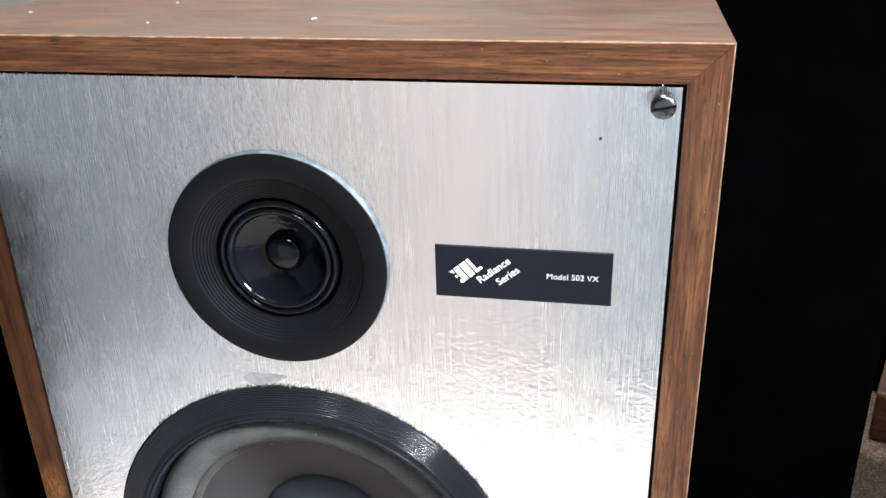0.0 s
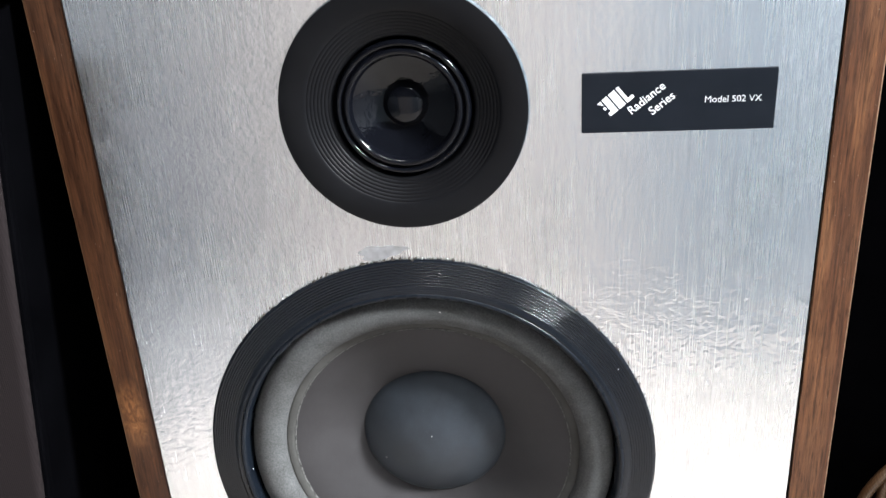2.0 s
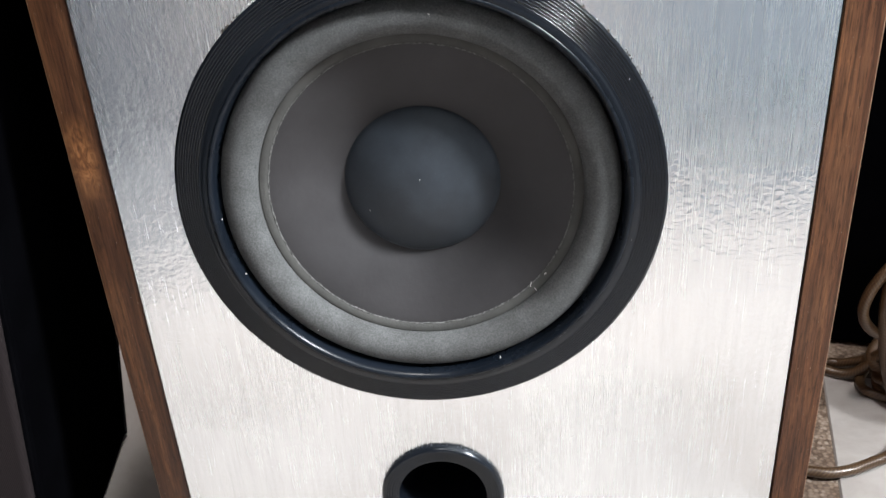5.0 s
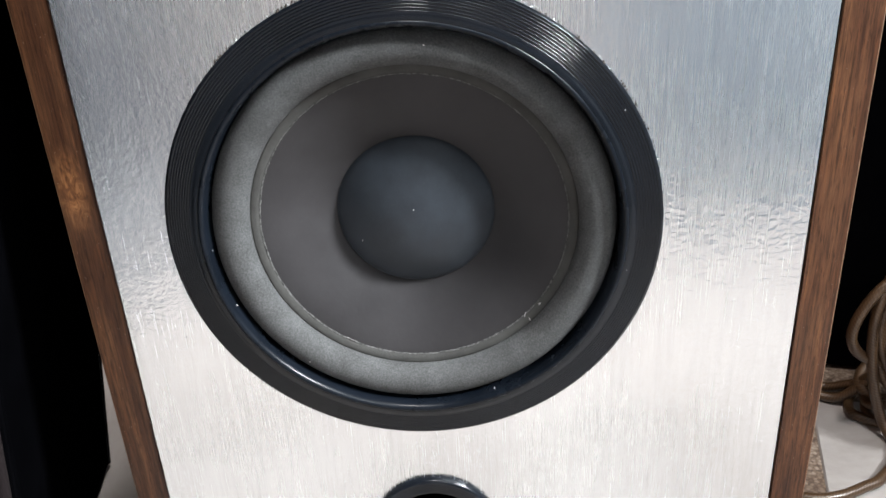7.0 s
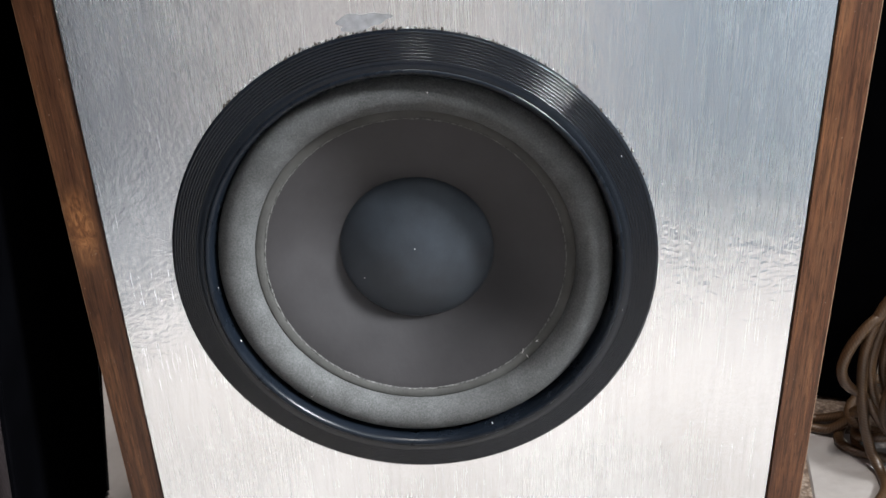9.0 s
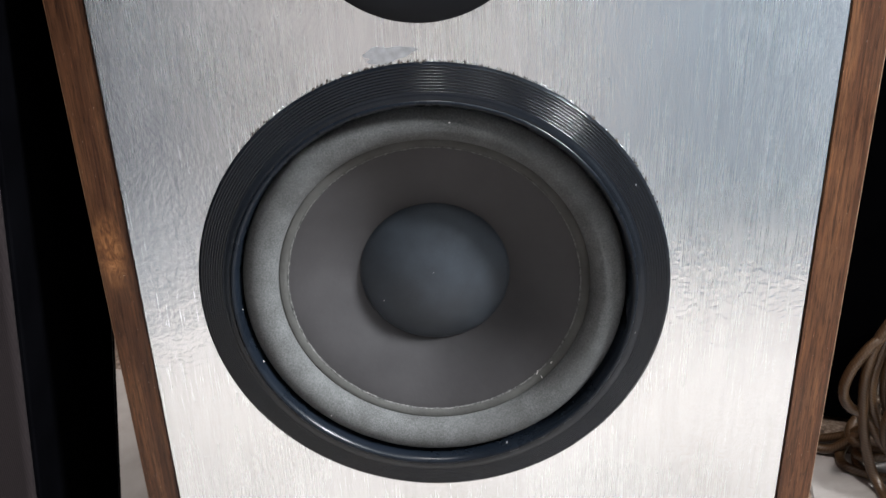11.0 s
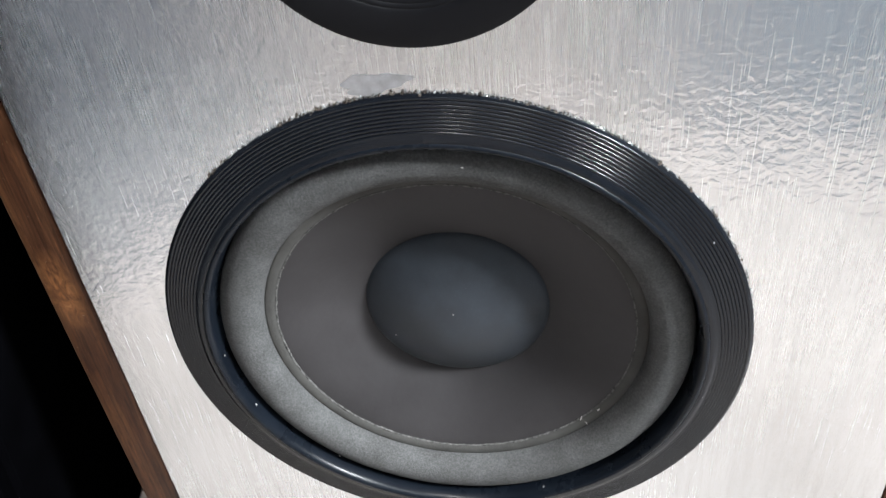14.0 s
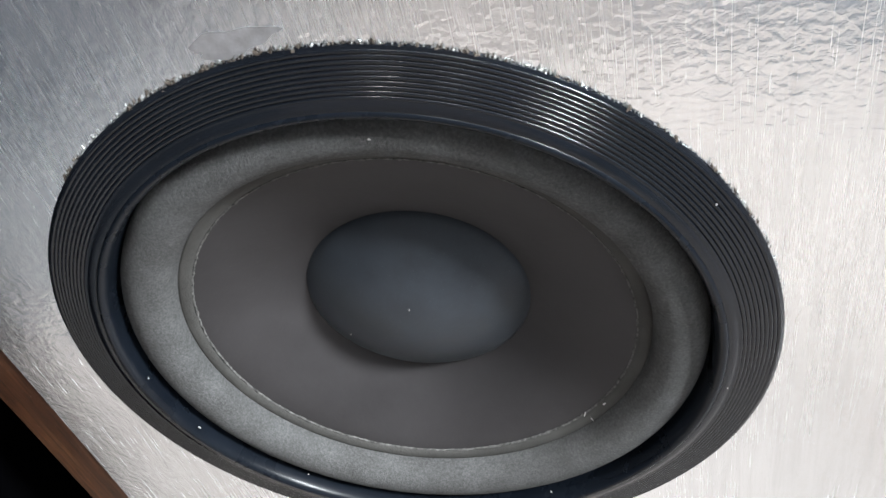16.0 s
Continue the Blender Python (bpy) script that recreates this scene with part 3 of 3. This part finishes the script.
mark([slant(-4.4, 2.3, -3.7, 3.1), slant(-1.5, 2.8, -3.7, 3.1), slant(1.9, 1.3, -3.7, 3.1), slant(3.2, 2.0, -3.7, -2.4), [(-6.6, 3.0), (-5.1, 0.9), (-4.9, 3.0)], slant(-5.9, 1.0, -0.7, 0.4), slant(-5.6, 1.2, -3.7, -2.2)], 40, on_badge(14.4, 14.6))


# slotted screws
def slotted_screw(x, z, turn):
    sc = part("screw", lathe(0, 0, [(0.0026, -0.004), (0.0026, 0.0058), (0.0047, 0.0060), (0.0050, 0.0066), (0.0050, 0.0082), (0.0043, 0.0092), (0.0032, 0.0096), (0.0, 0.0098)], 40), CHROME, speaker, "chromed slotted screw head", 40)
    sc.matrix_local = pose(x, 0, z, 0, turn, 0)
    slot = part("slot", box(-0.0049, 0.0049, -0.01005, -0.0079, -0.00055, 0.00055), DARK, sc)
    return slot


slotted_screw(0.1519, ZW + 0.2632, -12)
slotted_screw(-0.1532, ZW + 0.2630, 4)

# torn foil and glue along the upper edge of the ring
rng = random.Random(7)


def crumbs(name, spans, mat, label, rmin, rmax, size):
    bm = bmesh.new()
    for a0, a1, count in spans:
        for _ in range(count):
            a = radians(a0 + (a1 - a0) * rng.random())
            r = rmin + (rmax - rmin) * rng.random() ** 1.6
            s = size * (0.4 + rng.random() ** 2 * 1.2)
            start = len(bm.verts)
            bmesh.ops.create_icosphere(bm, subdivisions=1, radius=s)
            bm.verts.ensure_lookup_table()
            flat = Matrix.LocRotScale(Vector((XW + r * math.cos(a), -0.0009, ZW + r * math.sin(a))), Euler((rng.random() * 3, rng.random() * 3, rng.random() * 3)), Vector((1.6, 0.7, 0.4 + 0.5 * rng.random())))
            for v in bm.verts[start:]:
                v.co += Vector((rng.random() - 0.5, rng.random() - 0.5, rng.random() - 0.5)) * s * 0.9
                v.co = flat @ v.co
    return tagged(part(name, bm, mat, speaker, label), kind="stuff")


crumbs("foil_scrap", [(10, 62, 150), (62, 100, 150), (100, 134, 130), (60, 68, 30), (112, 124, 40)], FOIL, "torn shreds of bright foil round the woofer", 0.1124, 0.1135, 0.00031)
crumbs("glue_crumb", [(64, 112, 110), (128, 134, 26), (20, 64, 40), (100, 116, 50)], RUST, "dark brown crumbs of old glue", 0.1122, 0.1134, 0.00050)

bm = bmesh.new()
for k in range(26):
    t = rng.random()
    x, z = rng.choice(((0.1589, 0.03 + 0.49 * t), (0.1589, 0.03 + 0.49 * t), (-0.155 + 0.31 * t, PLATE_TOP + 0.0006), (-0.1593, 0.03 + 0.49 * t)))
    start = len(bm.verts)
    bmesh.ops.create_icosphere(bm, subdivisions=1, radius=0.00015 + 0.0002 * rng.random() ** 2)
    bm.verts.ensure_lookup_table()
    for v in bm.verts[start:]:
        v.co = Vector((x + v.co.x, -0.0008 + 0.5 * v.co.y, z + v.co.z * (1 + rng.random())))
tagged(part("edge_chip", bm, DUST, speaker, "pale chips along the edge of the metal"), kind="stuff")

# a dull patch of residue above the woofer
bm = bmesh.new()
ring = []
for k in range(40):
    a = 2 * math.pi * k / 40
    wob = 1 + 0.16 * math.sin(3 * a + 1) + 0.10 * math.sin(7 * a) + 0.06 * rng.random()
    ring.append(bm.verts.new((-0.0335 + 0.0105 * math.cos(a) * wob, -0.00075, ZW + 0.1160 + 0.0034 * math.sin(a) * wob + 0.0012 * math.cos(a))))
bm.faces.new(ring)
ext = bmesh.ops.extrude_face_region(bm, geom=bm.faces[:])
for v in ext["geom"]:
    if isinstance(v, bmesh.types.BMVert):
        v.co.y += 0.0003
part("residue_patch", bm, GLUE, speaker, "dull grey glue residue on the metal")

# a small dark pit in the sheet and lint on the drivers


def lint(parent, name, x, h, z, sx, sz, turn, mat=DUST):
    bm = bmesh.new()
    bmesh.ops.create_icosphere(bm, subdivisions=1, radius=1)
    for v in bm.verts:
        v.co = v.co * (1 + 0.5 * (rng.random() - 0.5))
        v.co = Vector((v.co.x * sx, v.co.y * min(sx, sz) * 0.6, v.co.z * sz))
    bm.transform(pose(x, -h, z, 0, turn, 0))
    return part(name, bm, mat, parent)


lint(speaker, "speck", 0.1281, 0.0007, ZW + 0.2473, 0.0006, 0.0006, 0, RUST)
for x, y, turn, sx in ((-0.158, 0.053, 10, 0.0012), (-0.005, 0.042, 65, 0.0021), (-0.092, 0.081, 0, 0.0010), (-0.081, 0.028, 30, 0.0006)):
    lint(speaker, "speck", 0, 0, 0, sx, 0.0004, 0).matrix_local = pose(x, y, TOP + 0.0003, 0, 0, turn)
for x, h, z, sx, sz, tn in ((0.0169, 0.0018, -0.0867, 0.0003, 0.0012, 5), (-0.1033, 0.0043, -0.0334, 0.0004, 0.0007, -30), (-0.0725, 0.0042, -0.0665, 0.0003, 0.0004, 0), (0.0542, 0.0024, 0.0597, 0.0005, 0.0003, 30),
                            (0.0328, -0.0073, -0.0500, 0.0003, 0.0019, 12), (0.0352, -0.0068, -0.0525, 0.0003, 0.0012, -25), (0.0400, -0.0072, -0.0440, 0.0004, 0.0009, 40), (-0.1103, 0.0036, -0.0044, 0.0003, 0.0004, 0),
                            (-0.0078, 0.0030, 0.0860, 0.0005, 0.0003, 10), (0.0751, 0.0034, 0.0550, 0.0003, 0.0005, 0), (0.0787, 0.0050, -0.0204, 0.0003, 0.0004, 0), (-0.0180, -0.0110, 0.0060, 0.0003, 0.0004, 0),
                            (-0.0440, -0.0174, -0.0120, 0.0003, 0.0004, 0)):
    lint(woofer, "lint", x, h, ZW + z, sx, sz, tn)


# ---- the neighbouring black loudspeaker with a grey grille ----
def edge_x(front, z):
    return (-0.2451 + 0.127 * z) if front else (-0.2715 + 0.150 * z)


NT = 0.492
neighbour = thing("loudspeaker", "black loudspeaker with a grey cloth grille, leaning beside the walnut one", "loudspeaker")
yf, yr = -0.020, 0.155
part("cabinet", hexa([(-0.52, yf - 0.055, 0), (edge_x(True, 0), yf, 0), (edge_x(False, 0), yr, 0), (-0.55, yr - 0.055, 0),
                      (-0.52 + 0.06, yf - 0.055, NT), (edge_x(True, NT), yf, NT), (edge_x(False, NT), yr, NT), (-0.55 + 0.06, yr - 0.055, NT)], 0.004, 3), BLACK_BOX, neighbour)

def grille_x(z):
    return -0.2278 + 0.129 * z


yg = -0.047
GZ = (0.010, NT - 0.035)
grille = part("grille_frame", hexa([(-0.517, yg - 0.058, GZ[0]), (grille_x(GZ[0]) - 0.001, yg, GZ[0]), (edge_x(True, GZ[0]) - 0.001, yf - 0.0005, GZ[0]), (-0.519, yf - 0.056, GZ[0]),
                                    (-0.457, yg - 0.058, GZ[1]), (grille_x(GZ[1]) - 0.001, yg, GZ[1]), (edge_x(True, GZ[1]) - 0.001, yf - 0.0005, GZ[1]), (-0.459, yf - 0.056, GZ[1])], 0.003, 3), BLACK_BOX, neighbour, "black bevelled grille frame")
GZ = (0.014, NT - 0.039)
part("cloth", hexa([(-0.515, yg - 0.0645, GZ[0]), (grille_x(GZ[0]) - 0.003, yg - 0.0065, GZ[0]), (grille_x(GZ[0]) - 0.003, yg - 0.0005, GZ[0]), (-0.515, yg - 0.0585, GZ[0]),
                    (-0.455, yg - 0.0645, GZ[1]), (grille_x(GZ[1]) - 0.003, yg - 0.0065, GZ[1]), (grille_x(GZ[1]) - 0.003, yg - 0.0005, GZ[1]), (-0.455, yg - 0.0585, GZ[1])], 0.0025, 4),
     CLOTH, grille, "grey woven grille cloth", 60)
zs = [0.003, 0.12, 0.24, 0.36, NT - 0.006]
part("edge_bead", tube([(edge_x(False, z) + 0.0012, yr - 0.008, z) for z in zs], 0.0016), LIP, neighbour, "glossy black bead along the rear edge")
slab = link_mesh("stone_slab", box(-0.15, 0.0, 0.0, 0.17, 0, 0.019, 0.0012, 2), SLAB, None, "", 40)
slab.matrix_world = pose(-0.175, -0.008, NT + 0.0005, 0, 0, 22)
tagged(slab, "mottled grey stone slab lying on the black loudspeaker", "slab")

# ---- the black tower behind on the other side ----
tower = thing("tower_cabinet", "tall plain black painted cabinet standing on the tiles", "cabinet", at=pose(0.3300, 0.2415, 0, 0, 0, FLOOR_TURN))
part("body", box(-0.30, 0, 0.0, 0.28, 0.002, 0.95, 0.003, 2), BLACK_BOX, tower)
part("plinth", box(-0.295, -0.005, 0.006, 0.275, 0.0, 0.004), DARK, tower)

# ---- coiled cable ----
coil = thing("cable_coil", "loose coil of clear yellowed twisted speaker cable on the floor", "cable")
CR = 0.0038


def loop(name, centre, rx, rz, yaw, lean, phase=0.0, wob=0.006, turns=1.0):
    m = pose(*centre, lean, 0, yaw)
    pts = []
    for k in range(int(14 * turns) + 1):
        a = 2 * math.pi * k / 14 + phase
        pts.append(m @ Vector((rx * math.cos(a) + wob * math.sin(3 * a), wob * math.sin(2 * a + phase) + 0.004 * k / 14, rz * math.sin(a))))
    for p in pts:
        p.z = max(p.z, CR)
    return part(name, tube(pts, CR), CABLE, coil, "", 60)


# standing loops, then the flat coils that they rise from
for args in (((0.301, 0.172, 0.091), 0.0330, 0.0350, 8, -4, 0.3, 0.002), ((0.337, 0.176, 0.104), 0.048, 0.078, 10, -4, 1.2, 0.004), ((0.336, 0.166, 0.066), 0.038, 0.046, 14, -8, 0.6, 0.003), ((0.354, 0.186, 0.082), 0.062, 0.078, 8, -16, 2.2),
             ((0.362, 0.170, 0.075), 0.058, 0.070, 40, -10, 0.8), ((0.364, 0.178, 0.097), 0.072, 0.095, 22, 4, 3.0), ((0.356, 0.180, 0.062), 0.052, 0.060, 52, -12, 2.6), ((0.348, 0.182, 0.112), 0.050, 0.084, 16, 2, 1.9, 0.005)):
    loop("strand", *args)
for args in (((0.345, 0.197, 0.006), 0.058, 0.034, 0, -90, 0.0), ((0.349, 0.199, 0.013), 0.054, 0.036, 12, -84, 1.0), ((0.341, 0.204, 0.020), 0.050, 0.032, 20, -96, 2.0), ((0.352, 0.198, 0.027), 0.056, 0.034, -10, -88, 0.5)):
    loop("strand", *args)
for k, (x, y) in enumerate(((0.262, 0.222), (0.268, 0.205), (0.276, 0.214))):
    part("strand", tube([(x - 0.004, y + 0.006, CR), (x + 0.014, y - 0.004, CR + 0.003 * k), (0.306, 0.200 - 0.006 * k, 0.024 + 0.008 * k), (0.338, 0.182, 0.050)], CR), CABLE, coil, "", 60)
# one strand hangs down in front, turns on the floor and runs under the cabinet's side
part("strand", tube([(0.330, 0.180, 0.172), (0.303, 0.175, 0.150), (0.2870, 0.172, 0.124), (0.2815, 0.170, 0.097), (0.2835, 0.169, 0.067), (0.2900, 0.168, 0.036), (0.2970, 0.164, 0.0135), (0.3010, 0.152, CR),
                     (0.2960, 0.133, CR), (0.2770, 0.1120, CR), (0.2630, 0.1045, CR), (0.2460, 0.0970, CR), (0.2300, 0.0945, CR), (0.2150, 0.0975, CR), (0.19, 0.100, CR)], CR), CABLE, coil, "", 60)

# ---- things glimpsed past the tower ----
crate = thing("wooden_block", "small brown wooden block on the floor beyond the tower", "block", at=pose(0.500, 0.550, 0, 0, 0, -20))
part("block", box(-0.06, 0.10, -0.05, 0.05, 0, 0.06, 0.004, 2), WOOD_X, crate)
case = thing("black_case", "small black case on the floor beyond the tower", "case", at=pose(0.560, 0.665, 0, 0, 0, -10))
part("body", box(-0.10, 0.12, -0.06, 0.06, 0, 0.17, 0.006, 2), BLACK_BOX, case)
lead = thing("cable", "single grey twin cable trailing across the floor", "cable")
part("strand", tube([(0.36, 0.36, CR), (0.41, 0.40, CR), (0.47, 0.47, CR), (0.56, 0.53, CR), (0.70, 0.55, CR)], CR), CABLE, lead, "", 60)
